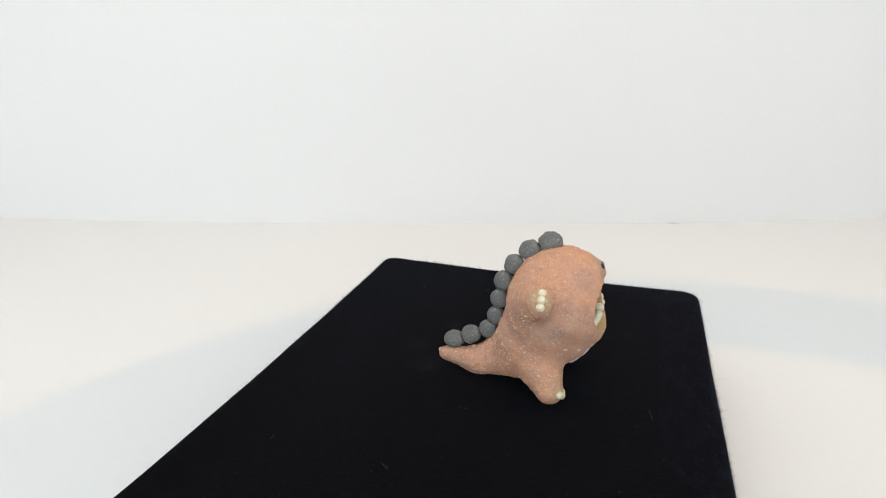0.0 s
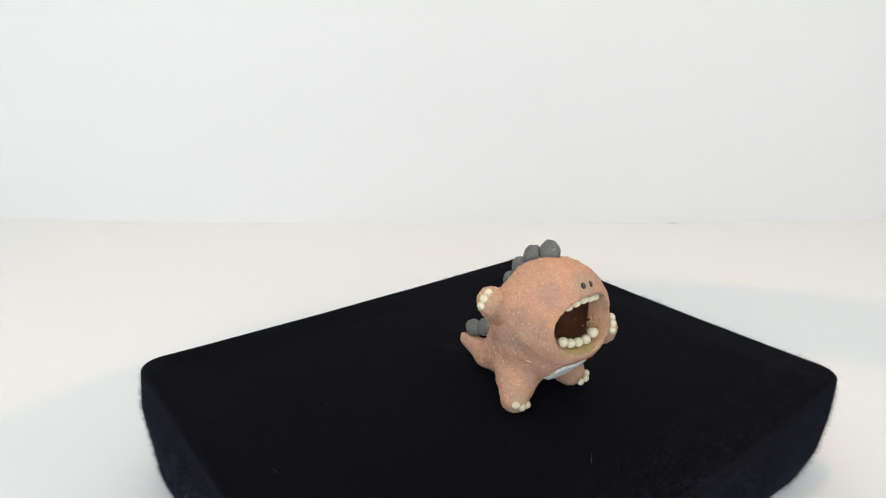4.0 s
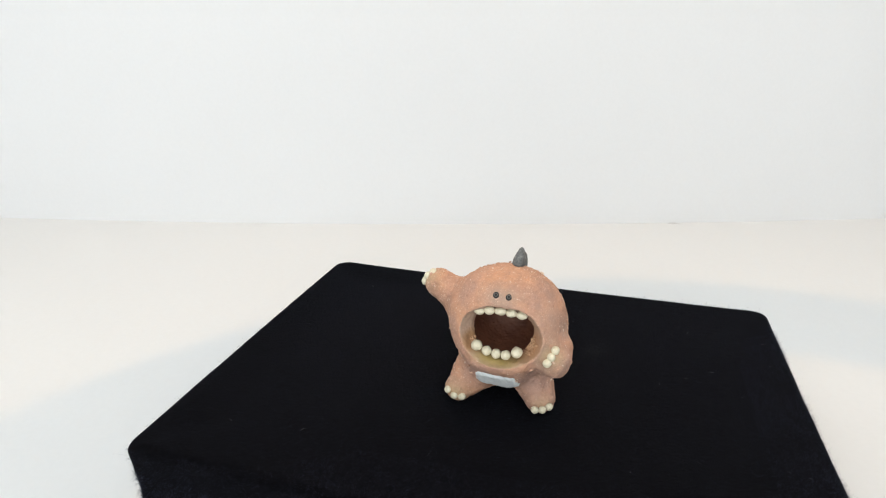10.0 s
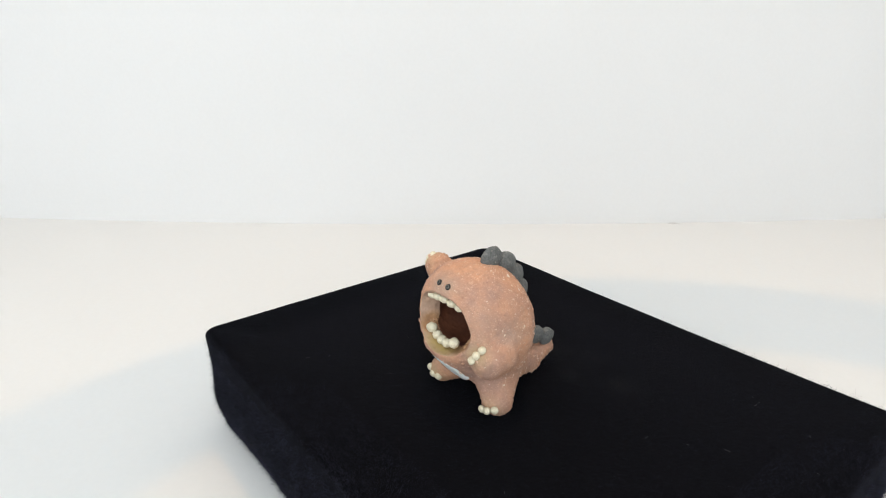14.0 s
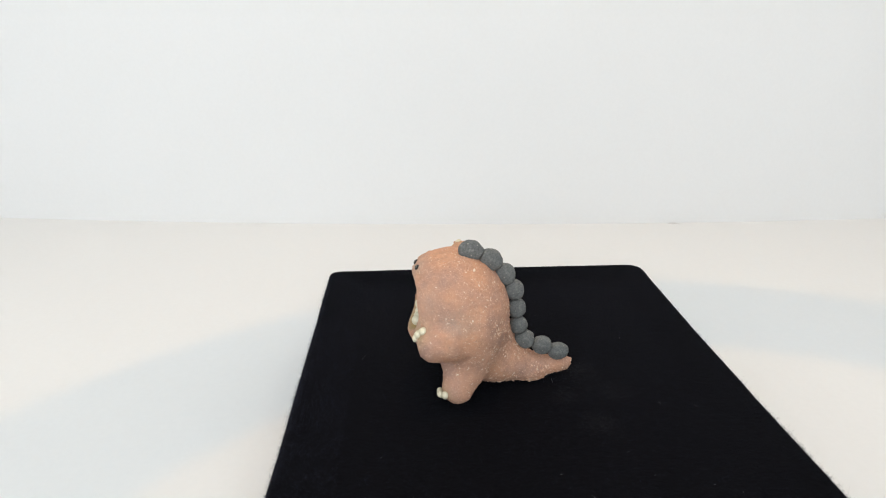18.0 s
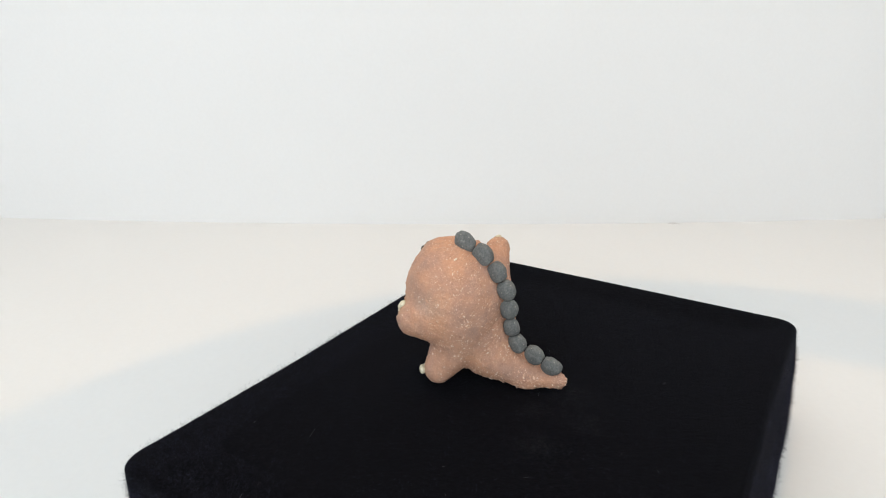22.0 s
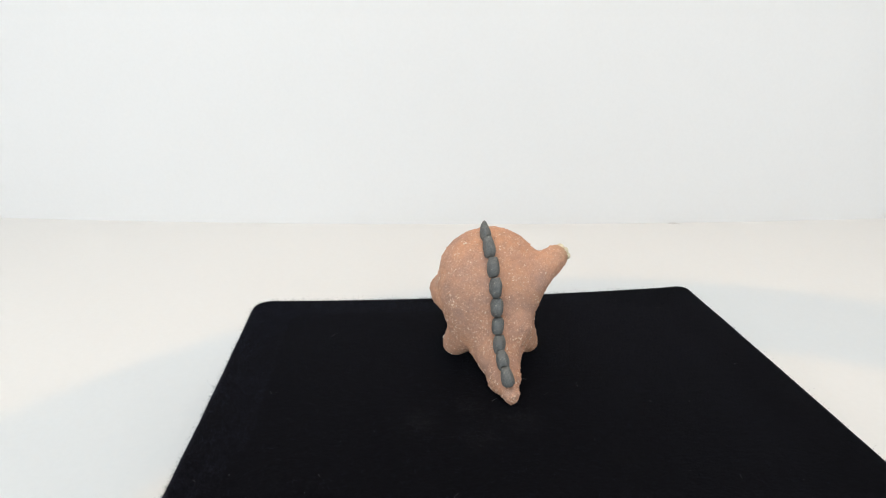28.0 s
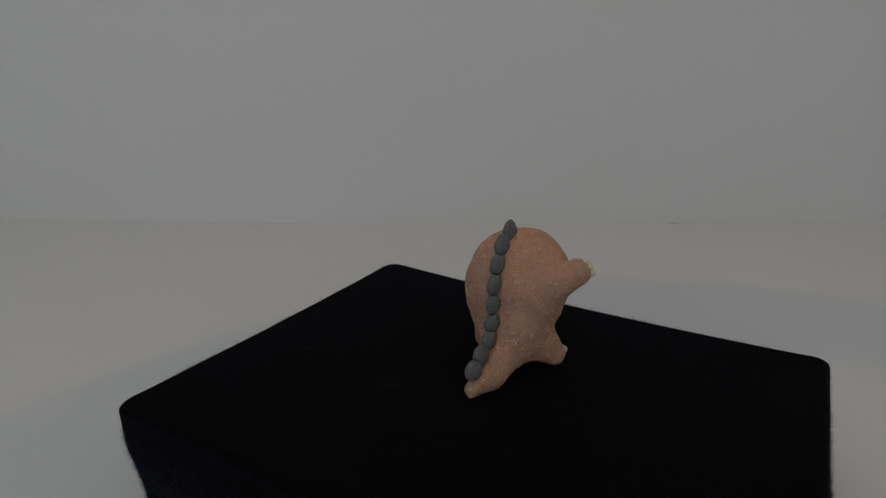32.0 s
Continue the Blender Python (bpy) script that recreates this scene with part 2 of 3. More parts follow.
def build_setting():
    xs = [-1.2 + 2.4 * i / 48 for i in range(49)]
    # white sheet on the table, up to the wall
    verts, faces = [], []
    for x in xs:
        verts += [(x, -1.5, FLOOR_Z), (x, back_line(x) + 0.004, FLOOR_Z), (x, back_line(x) + 0.004, FLOOR_Z - 0.03), (x, -1.5, FLOOR_Z - 0.03)]
    for i in range(len(xs) - 1):
        a, b = 4 * i, 4 * i + 4
        for j in range(4):
            k = (j + 1) % 4
            faces.append((a + j, b + j, b + k, a + k))
    faces += [(0, 1, 2, 3), tuple(4 * (len(xs) - 1) + j for j in (3, 2, 1, 0))]
    tagged(mesh_ob("tabletop", verts, faces, TABLE, smooth=False), "plain cream-white table surface running back to the wall", "table", kind="structure")
    # back wall with thickness
    verts, faces = [], []
    for x in xs:
        y = back_line(x)
        verts += [(x, y, FLOOR_Z - 0.03), (x, y, 1.4), (x, y + 0.06, 1.4), (x, y + 0.06, FLOOR_Z - 0.03)]
    for i in range(len(xs) - 1):
        a, b = 4 * i, 4 * i + 4
        for j in range(4):
            k = (j + 1) % 4
            faces.append((a + k, b + k, b + j, a + j))
    faces += [(3, 2, 1, 0), tuple(4 * (len(xs) - 1) + j for j in (0, 1, 2, 3))]
    tagged(mesh_ob("wall_north", verts, faces, WALL, smooth=False), "plain white wall behind the table", "wall", kind="structure")
    box_mesh("wall_west", (-1.26, -1.5, FLOOR_Z - 0.03), (-1.2, 0.66, 1.4), ROOM)
    box_mesh("wall_east", (1.2, -1.5, FLOOR_Z - 0.03), (1.26, 0.72, 1.4), ROOM)
    box_mesh("wall_south", (-1.26, -1.56, FLOOR_Z - 0.03), (1.26, -1.5, 1.4), ROOM)
    box_mesh("ceiling", (-1.26, -1.56, 1.4), (1.26, 0.76, 1.46), ROOM)


build_setting()


def turned(profile, segments=96):
    """A closed profile of (radius, height) turned about the upright axis."""
    bm = bmesh.new()
    rows = []
    for i in range(segments):
        a = 2 * math.pi * i / segments
        rows.append([bm.verts.new((r * math.cos(a), r * math.sin(a), z)) for r, z in profile])
    n = len(profile)
    for i in range(segments):
        p, q = rows[i], rows[(i + 1) % segments]
        for k in range(n):
            bm.faces.new((p[k], q[k], q[(k + 1) % n], p[(k + 1) % n]))
    bmesh.ops.recalc_face_normals(bm, faces=bm.faces[:])
    return bm


def rod(a, b, radius, segments=12):
    a, b = Vector(a), Vector(b)
    bm = bmesh.new()
    m = Matrix.Translation((a + b) / 2) @ (b - a).to_track_quat("Z", "Y").to_matrix().to_4x4()
    bmesh.ops.create_cone(bm, cap_ends=True, segments=segments, radius1=radius, radius2=radius, depth=(b - a).length, matrix=m)
    return bm


def build_lamps():
    """A small warm lamp under the ceiling and, between it and the table, a flat ring light whose hoop shades the table."""
    lamp = new("ceiling_lamp")
    lamp.location = LAMP
    tagged(lamp, "small warm ceiling lamp in a black metal shade", "lamp")
    part("shade", turned([(0.010, 0.012), (0.030, 0.012), (0.034, 0.006), (0.037, 0.010), (0.024, 0.055), (0.010, 0.060)], 32), LAMP_SHELL, lamp)
    part("stem", rod((0, 0, 0.055), (0, 0, 0.12), 0.005), LAMP_SHELL, lamp)
    hoop = new("ring_light")
    share = 0.44
    hoop.location = LAMP + (Vector((0.158, -0.235, FLOOR_Z)) - LAMP) * share
    tagged(hoop, "round black ring light hanging flat above the table", "ring light")
    a, b = 0.406 * share, 0.541 * share
    part("housing", turned([(a, 0.0), (a + 0.004, -0.006), (b - 0.004, -0.006), (b, 0.0), (b, 0.012), (b - 0.010, 0.018), (a + 0.010, 0.018), (a, 0.012)]), LAMP_SHELL, hoop)
    part("diffuser", turned([(a + 0.006, -0.0065), (b - 0.006, -0.0065), (b - 0.007, -0.009), (a + 0.007, -0.009)]), GLAZE, hoop, "milky white unlit diffuser")
    for k in range(2):
        s = math.radians(200 + 100 * k)
        top = (0.5 * (a + b) * math.cos(s), 0.5 * (a + b) * math.sin(s), 0.018)
        part("hanger", rod(top, (top[0], top[1], 1.4 - hoop.location.z), 0.0025), LAMP_SHELL, hoop)


build_lamps()


def build_speck():
    """A sparse tuft of pale fibres."""
    rng = random.Random(11)
    vs, fs = [], []
    for _ in range(70):
        at = Vector((rng.gauss(0, 0.0040), rng.gauss(0, 0.0016), 0.0002))
        d = Vector((rng.uniform(-1, 1), rng.uniform(-1, 1), rng.uniform(0.4, 1.4))).normalized()
        bend = Vector((rng.uniform(-1, 1), rng.uniform(-1, 1), -0.6))
        side = d.cross(Vector((0.2, 1, 0.1))).normalized() * 0.00007
        ln, i0 = rng.uniform(0.002, 0.005), len(vs)
        for i in range(5):
            s = i / 4
            c = at + d * ln * s + bend * ln * s * s * 0.6
            c.z = max(c.z, 0.0001)
            vs += [c - side, c + side]
        fs += [(i0 + 2 * i, i0 + 2 * i + 1, i0 + 2 * i + 3, i0 + 2 * i + 2) for i in range(4)]
    ob = mesh_ob("dust_tuft", vs, fs, DUST)
    ob.location = (0.213, back_line(0.213) - 0.006, FLOOR_Z)
    tagged(ob, "small pale grey tuft of dust lying at the wall's foot", "dust")


build_speck()


# ---- black felt-covered plinth ----
CORNERS = [Vector((-0.1610, -0.1294)), Vector((0.0798, -0.1735)), Vector((0.1417, 0.1325)), Vector((-0.0975, 0.1790))]
SOFT = (1.87, 1.15, 1.9, 1.44)            # how round each corner is
# in millimetres, corner by corner or for the side that follows it
LIFT, SAG = (3.2, 2.7, -0.97, 0.5), (0.0, -2.78, -1.2, -0.28)           # cloth riding up at a corner, sagging between
BOW = (0.6, 0.4, 0.16, -1.8)                                          # how far the top edge bows out
CHEEK = ((3.18, 2.17, 1.86), (-0.9, 0.7, -3.6), (1.35, 0.87, -3.66), (0.6, -1.34, -1.62))   # cloth at the corner: high, low, hem
BULGE = ((4.76, 0.0), (1.7, -1.8), (4.67, -0.81), (6.2, -2.29))      # cloth on the side: half-way down, hem


def along(at, places, values):
    return 0.001 * float(np.interp(at, places, values))


def ring(inset, z, drop=0.0, n=10, steps=28, wobble=0.0, seed=0.0):
    """The plinth's rounded outline, inset on its top (drop 0) or down its cloth-covered sides (drop 0 to 1)."""
    off = [along(drop, (0, 0.35, 0.7, 1), (0, *CHEEK[i])) for i in range(4)]
    radius = [0.006 * k * (1 + 1.6 * drop) for k in SOFT]
    near = max(0.0, 1 - inset / 0.035)
    near *= near * (3 - 2 * near)
    inner = []
    for i in range(4):
        a, b, c = CORNERS[i - 1], CORNERS[i], CORNERS[(i + 1) % 4]
        inner.append(b + ((a - b).normalized() + (c - b).normalized()) * (inset - off[i]))
    out = []
    for i in range(4):
        j = (i + 1) % 4
        a, b, c = inner[i - 1], inner[i], inner[j]
        d0, d1 = (a - b).normalized(), (c - b).normalized()
        p0, p1, end = b + d0 * radius[i], b + d1 * radius[i], c - d1 * radius[j]
        for k in range(n + 1):
            s = k / n
            out.append((p0 * (1 - s) ** 2 + b * 2 * s * (1 - s) + p1 * s * s, LIFT[i]))
        side = Vector((d1.y, -d1.x))
        swell = along(drop, (0, 0.5, 1), (0, *BULGE[i])) + 0.001 * BOW[i] * (1 - drop) * near
        for k in range(1, steps):
            s = k / steps
            w = math.sin(math.pi * s) ** 0.7
            out.append((p1.lerp(end, s) + side * swell * w, (1 - s) * LIFT[i] + s * LIFT[j] + w * SAG[i]))
    res = []
    for q, rise in out:
        w = noise.noise(Vector((q.x * 22, q.y * 22, seed))) * wobble + noise.noise(Vector((q.x * 70, q.y * 70, seed + 4))) * wobble * 0.5
        d = q.normalized()
        res.append((q.x + d.x * w, q.y + d.y * w, z + 0.001 * rise * near * (1 - drop)))
    return res


def build_plinth():
    plinth = new("display_plinth")
    tagged(plinth, "low rectangular plinth covered in fuzzy black felt, turning", "plinth")
    rings = []
    r = 0.0048
    # top inward rings, rolled edge, sides, hem
    for inset in (0.085, 0.06, 0.04, 0.03, 0.024, 0.018, 0.013, 0.008):
        rings.append(ring(inset, 0.0))
    for k in range(8):
        a = math.pi / 2 * k / 7
        rings.append(ring(r * (1 - math.sin(a)), -r * (1 - math.cos(a)), wobble=0.0004, seed=1))
    for k in range(1, 13):
        s = k / 12
        rings.append(ring(0.0, -r - (0.0628 - r) * s, s, wobble=0.0004 + 0.0011 * s, seed=1 + s * 0.8))
    rings.append(ring(0.0012, -0.0634, 1.0, wobble=0.0015, seed=1.8))
    rings.append(ring(0.005, -0.0637, 1.0, wobble=0.0015, seed=1.8))
    rings.append(ring(0.02, -0.0637, 1.0))
    n = len(rings[0])
    verts = [q for rg in rings for q in rg]
    faces = []
    for i in range(len(rings) - 1):
        for j in range(n):
            k = (j + 1) % n
            faces.append((i * n + j, (i + 1) * n + j, (i + 1) * n + k, i * n + k))
    faces.append(tuple(range(n)))
    faces.append(tuple(reversed(range((len(rings) - 1) * n, len(rings) * n))))
    cover = mesh_ob("felt_cover", verts, faces, FELT, plinth, "fuzzy black felt with rolled edges and loose hem")
    rng = random.Random(5)
    me = cover.data

    def strands(name, spots, mat, length, width, label):
        vs, fs = [], []
        for q, n in spots:
            d = (n + Vector((rng.uniform(-1, 1), rng.uniform(-1, 1), rng.uniform(-0.6, 0.9))) * 0.9).normalized()
            bend = Vector((rng.uniform(-1, 1), rng.uniform(-1, 1), rng.uniform(-1, 1))) * 1.0
            side = d.cross(Vector((rng.uniform(-1, 1), rng.uniform(-1, 1), 1))).normalized() * width
            ln = length * rng.uniform(0.3, 1.0)
            at = len(vs)
            for i in range(4):
                s = i / 3
                c = q + d * ln * s + bend * ln * s * s * 0.7
                w = side * (1 - 0.8 * s)
                vs += [c - w, c + w]
            fs += [(at + 2 * i, at + 2 * i + 1, at + 2 * i + 3, at + 2 * i + 2) for i in range(3)]
        return mesh_ob(name, vs, fs, mat, plinth, label)

    edge, side, top, lint = [], [], [], []
    for poly in me.polygons:
        if len(poly.vertices) > 4:
            continue
        pts = [me.vertices[i].co for i in poly.vertices]
        if -0.012 < poly.center.z < -0.0001:
            count = int(poly.area * 4.2e6 * (0.5 + 0.9 * noise.noise(poly.center * 30)) + rng.random())
        elif poly.center.z <= -0.012 and poly.center.z > -0.0635:
            count = int(poly.area * 2.0e6 + rng.random())
        else:
            count = 0
        for _ in range(min(count, 60)):
            a, b = rng.random(), rng.random()
            (edge if poly.center.z > -0.012 else side).append((pts[0].lerp(pts[1], a).lerp(pts[3].lerp(pts[2], a), b), poly.normal.copy()))
    while len(top) < 9000:
        q = Vector((rng.uniform(-0.165, 0.135), rng.uniform(-0.175, 0.175), 0.0))
        inside = True
        for i in range(4):
            a, b = CORNERS[i], CORNERS[(i + 1) % 4]
            inside &= (b.x - a.x) * (q.y - a.y) - (b.y - a.y) * (q.x - a.x) > 0.0006
        if inside:
            top.append((q, Vector((0.4 * rng.uniform(-1, 1), 0.4 * rng.uniform(-1, 1), 0.35))))
            if len(top) % 150 == 0:
                lint.append((q + Vector((0, 0, 0.0004)), Vector((rng.uniform(-1, 1), rng.uniform(-1, 1), 0.05))))
    dust = []
    for x, y, spread, count in ((-0.032, 0.055, 0.006, 1100), (-0.042, 0.008, 0.007, 1400), (-0.024, 0.028, 0.005, 700), (-0.050, 0.030, 0.006, 700)):
        for _ in range(count):
            dust.append((Vector((rng.gauss(x, spread), rng.gauss(y, spread), 0.0005)), Vector((rng.uniform(-1, 1), rng.uniform(-1, 1), 0.05))))
    tagged(strands("dust_smudge", dust, SMUDGE, 0.0006, 0.00004, "faint dusty smudges where it was handled"), kind="stuff")
    hairs = [spot for spot in edge if rng.random() < 0.03]
    tagged(strands("stray_hair", hairs, FIBRE, 0.0045, 0.000025, "long stray hairs on the edges"), kind="stuff")
    lint += [(q + n * 0.0008, n * 0.3) for q, n in side if rng.random() < 0.0012]
    tagged(strands("edge_fuzz", edge, FIBRE, 0.0020, 0.000035, "stray black wool fibres along the edges"), kind="stuff")
    tagged(strands("nap", top, FIBRE, 0.0020, 0.00006, "short raised wool nap"), kind="stuff")
    tagged(strands("side_nap", side, FIBRE, 0.0025, 0.00008, "short raised wool nap on the sides"), kind="stuff")
    tagged(strands("lint", lint, LINT, 0.0030, 0.00007, "pale lint and dust flecks"), kind="stuff")
    return plinth, cover


PLINTH, COVER = build_plinth()


# ---- clay creature: a smooth blend of lumps, sampled on a grid (millimetres: forward, left, up) ----
def ell(p, c, r):
    q = p - np.array(c)
    k0 = np.sqrt(((q / np.array(r)) ** 2).sum(-1))
    k1 = np.sqrt(((q / np.array(r) ** 2) ** 2).sum(-1)) + 1e-9
    return k0 * (k0 - 1) / k1


def cone(p, a, b, ra, rb, squash=(1, 1, 1)):
    s = np.array(squash)
    a, b, p = np.array(a) * s, np.array(b) * s, p * s
    ba = b - a
    h = np.clip(((p - a) @ ba) / (ba @ ba), 0, 1)
    return np.sqrt(((p - a - h[..., None] * ba) ** 2).sum(-1)) - (ra + (rb - ra) * h)


def smin(a, b, k):
    h = np.clip(0.5 + 0.5 * (b - a) / k, 0, 1)
    return b + (a - b) * h - k * h * (1 - h)


def smax(a, b, k):
    return -smin(-a, -b, k)


def solid(p):
    """The outer form, without the mouth."""
    d = ell(p, (30.4, -0.6, 53.4), (20.8, 26.6, 21.8))                       # head
    d = smin(d, ell(p, (21.7, 0.0, 42.1), (22.3, 28.8, 30.2)), 7)             # trunk
    d = smin(d, ell(p, (36.6, 0.6, 43.0), (14.2, 21.0, 17.4)), 7.5)             # muzzle round the mouth
    belly = smax(ell(p, (34.0, -1.8, 28.5), (17.0, 16.0, 13.0)), (p[..., 0] - 48.7 - 0.768 * (p[..., 2] - 33)) / 1.26, 2)
    d = smin(d, belly, 5)
    d = smin(d, ell(p, (39.4, -3.5, 66.4), (7.8, 9.5, 6.2)), 4)               # brow
    d = smin(d, cone(p, (7.3, -3.0, 14.7), (-14.5, -4.3, 6.2), 15.2, 7.5), 6)  # tail
    d = smin(d, cone(p, (-14.5, -4.3, 6.2), (-32.7, -5.3, 7.7), 7.3, 4.2), 4)
    d = smin(d, cone(p, (-35.0, -5.2, 9.2), (-37.2, -5.4, 9.9), 1.3, 0.5), 1.4)  # nub at its tip
    d = smin(d, cone(p, (13.9, -6.9, 25.0), (27.9, -23.5, 6.2), 18.2, 7.2), 5)   # legs
    d = smin(d, cone(p, (20.3, 9.3, 22.8), (26.7, 17.9, 7.1), 13.6, 8.0), 5)
    d = smin(d, cone(p, (17.4, -17.7, 46.6), (22.0, -35.9, 60.4), 11.4, 7.1), 7)  # raised arm
    d = smin(d, cone(p, (33.1, 21.9, 36.6), (38.3, 24.1, 35.8), 11.1, 8.9), 4)   # lowered arm
    return smax(d, -p[..., 2], 1.0)


def flared(p):
    """The mouth's opening, widening towards the lip: negative inside it."""
    u, l, z = p[..., 0], p[..., 1], p[..., 2]
    low = z < 48.4
    wide = 14.9 + np.where(u > 41, 0.76, 0.25) * (u - 41)
    high = np.where(low, 11.9, 11.7) + np.where(u > 41, np.where(low, 0.17, 0.55), 0.15) * (u - 41)
    d = (np.sqrt(((l - 0.3) / np.maximum(wide, 5)) ** 2 + ((z - 48.4) / np.maximum(high, 5)) ** 2) - 1) * 13.5
    return smax(d, z - 61.8 - 0.6 * (u - 45), 1.5)


def creature(p):
    d = solid(p)
    u, l, z = p[..., 0], p[..., 1], p[..., 2]
    # a raised rim round the mouth, fuller at its lower left
    off = (np.sqrt(((l + 0.3) / 18.2) ** 2 + ((z - 48.6) / 14.0) ** 2) - 1) * 16.0
    full = 1.2 * np.exp(-((l - 9) / 7) ** 2 - ((z - 37) / 7) ** 2)
    rim = np.sqrt(off ** 2 + (u - full - 42.9 - 0.14 * (48 - z) - 0.05 * np.maximum(0, 46 - z) + np.where(l < 0, 0.012, 0.006) * l * l) ** 2) - 1.3
    d = smin(d, rim, 12)
    # the flared mouth and the hollow behind it
    hollow = smax(ell(p, (30.5, 0.8, 48.3), (17, 17.6, 15.0)), u - 37.5 - np.clip((46 - z) * 0.6, 0, 4.8), 1)
    return smax(d, -smin(smax(flared(p), 33 - u, 1), hollow, 0.8), 0.5)


def project(q, f=creature):
    """The nearest places on the surface, and the ways out of it."""
    q = np.array(q, float)
    for _ in range(12):
        g = np.stack([f(q + e) - f(q - e) for e in np.eye(3) * 0.05], -1) / 0.1
        g /= np.linalg.norm(g, axis=-1, keepdims=True) + 1e-9
        q = q - g * f(q)[..., None]
    return q, g


def surface(f, lo, hi, step):
    """Surface nets over a grid."""
    ax = [np.arange(l, h + step, step) for l, h in zip(lo, hi)]
    n = [len(a) for a in ax]
    G = np.empty(n)
    yy, zz = np.meshgrid(ax[1], ax[2], indexing="ij")
    for i, x in enumerate(ax[0]):
        G[i] = f(np.stack([np.full_like(yy, x), yy, zz], -1))
    inside = G < 0
    total, count = np.zeros((n[0] - 1, n[1] - 1, n[2] - 1, 3)), np.zeros((n[0] - 1, n[1] - 1, n[2] - 1))
    corner = [(i, j, k) for i in (0, 1) for j in (0, 1) for k in (0, 1)]
    cut = lambda A, c: A[c[0]:n[0] - 1 + c[0], c[1]:n[1] - 1 + c[1], c[2]:n[2] - 1 + c[2]]
    for a in corner:
        for axis in range(3):
            if a[axis] == 0:
                b = tuple(1 if i == axis else a[i] for i in range(3))
                ga, gb = cut(G, a), cut(G, b)
                hit = cut(inside, a) != cut(inside, b)
                s = np.where(hit, ga / np.where(hit, ga - gb, 1), 0)
                for i in range(3):
                    total[..., i] += np.where(hit, a[i] + (s if i == axis else 0), 0)
                count += hit
    live = count > 0
    ids = np.full(live.shape, -1)
    ids[live] = np.arange(live.sum())
    cell = np.argwhere(live)
    verts = (cell + total[live] / count[live][:, None]) * step + np.array([a[0] for a in ax])
    faces = []
    for axis in range(3):
        u, w = (axis + 1) % 3, (axis + 2) % 3
        lo_, hi_ = [slice(None)] * 3, [slice(None)] * 3
        lo_[axis], hi_[axis] = slice(0, -1), slice(1, None)
        first, second = inside[tuple(lo_)], inside[tuple(hi_)]
        for e in np.argwhere(first != second):
            if e[u] == 0 or e[w] == 0 or e[u] >= n[u] - 1 or e[w] >= n[w] - 1:
                continue
            quad = []
            for du, dw in ((-1, -1), (0, -1), (0, 0), (-1, 0)):
                c = e.copy()
                c[u] += du
                c[w] += dw
                quad.append(ids[tuple(c)])
            faces.append(quad if inside[tuple(e)] else quad[::-1])
    return verts, np.array(faces)


HEADING = -12.0
BASE = Vector((0.0, 0.006, 0.0))


def lump_mesh(name, radii, seed, taper=0.0, rings=12, segs=18, rough=0.06, square=1.0):
    """A hand-rolled pellet or disc: a slightly uneven ellipsoid, thinner towards its outer edge."""
    bm = bmesh.new()
    bmesh.ops.create_uvsphere(bm, u_segments=segs, v_segments=rings, radius=1)
    for q in bm.verts:
        w = 1 + rough * noise.noise(q.co * 1.7 + Vector((seed * 3.1, seed, 0))) + rough * 0.4 * noise.noise(q.co * 5 + Vector((0, seed, 2)))
        thin = 1 - taper * (q.co.z + 1) / 2
        y = math.copysign(abs(q.co.y) ** square, q.co.y)
        q.co = Vector((q.co.x * radii[0] * w, y * radii[1] * w * thin, q.co.z * radii[2] * w))
    me = bpy.data.meshes.new(name)
    bm.to_mesh(me)
    bm.free()
    me.shade_smooth()
    return me


def pose_on(q, out, up=(0, 0, 1)):
    """A pose at q with local z along out and local x near the given direction."""
    z = Vector(out).normalized()
    y = z.cross(Vector(up))
    y.normalize()
    x = y.cross(z)
    m = Matrix((x, y, z)).transposed().to_4x4()
    m.translation = Vector(q)
    return m


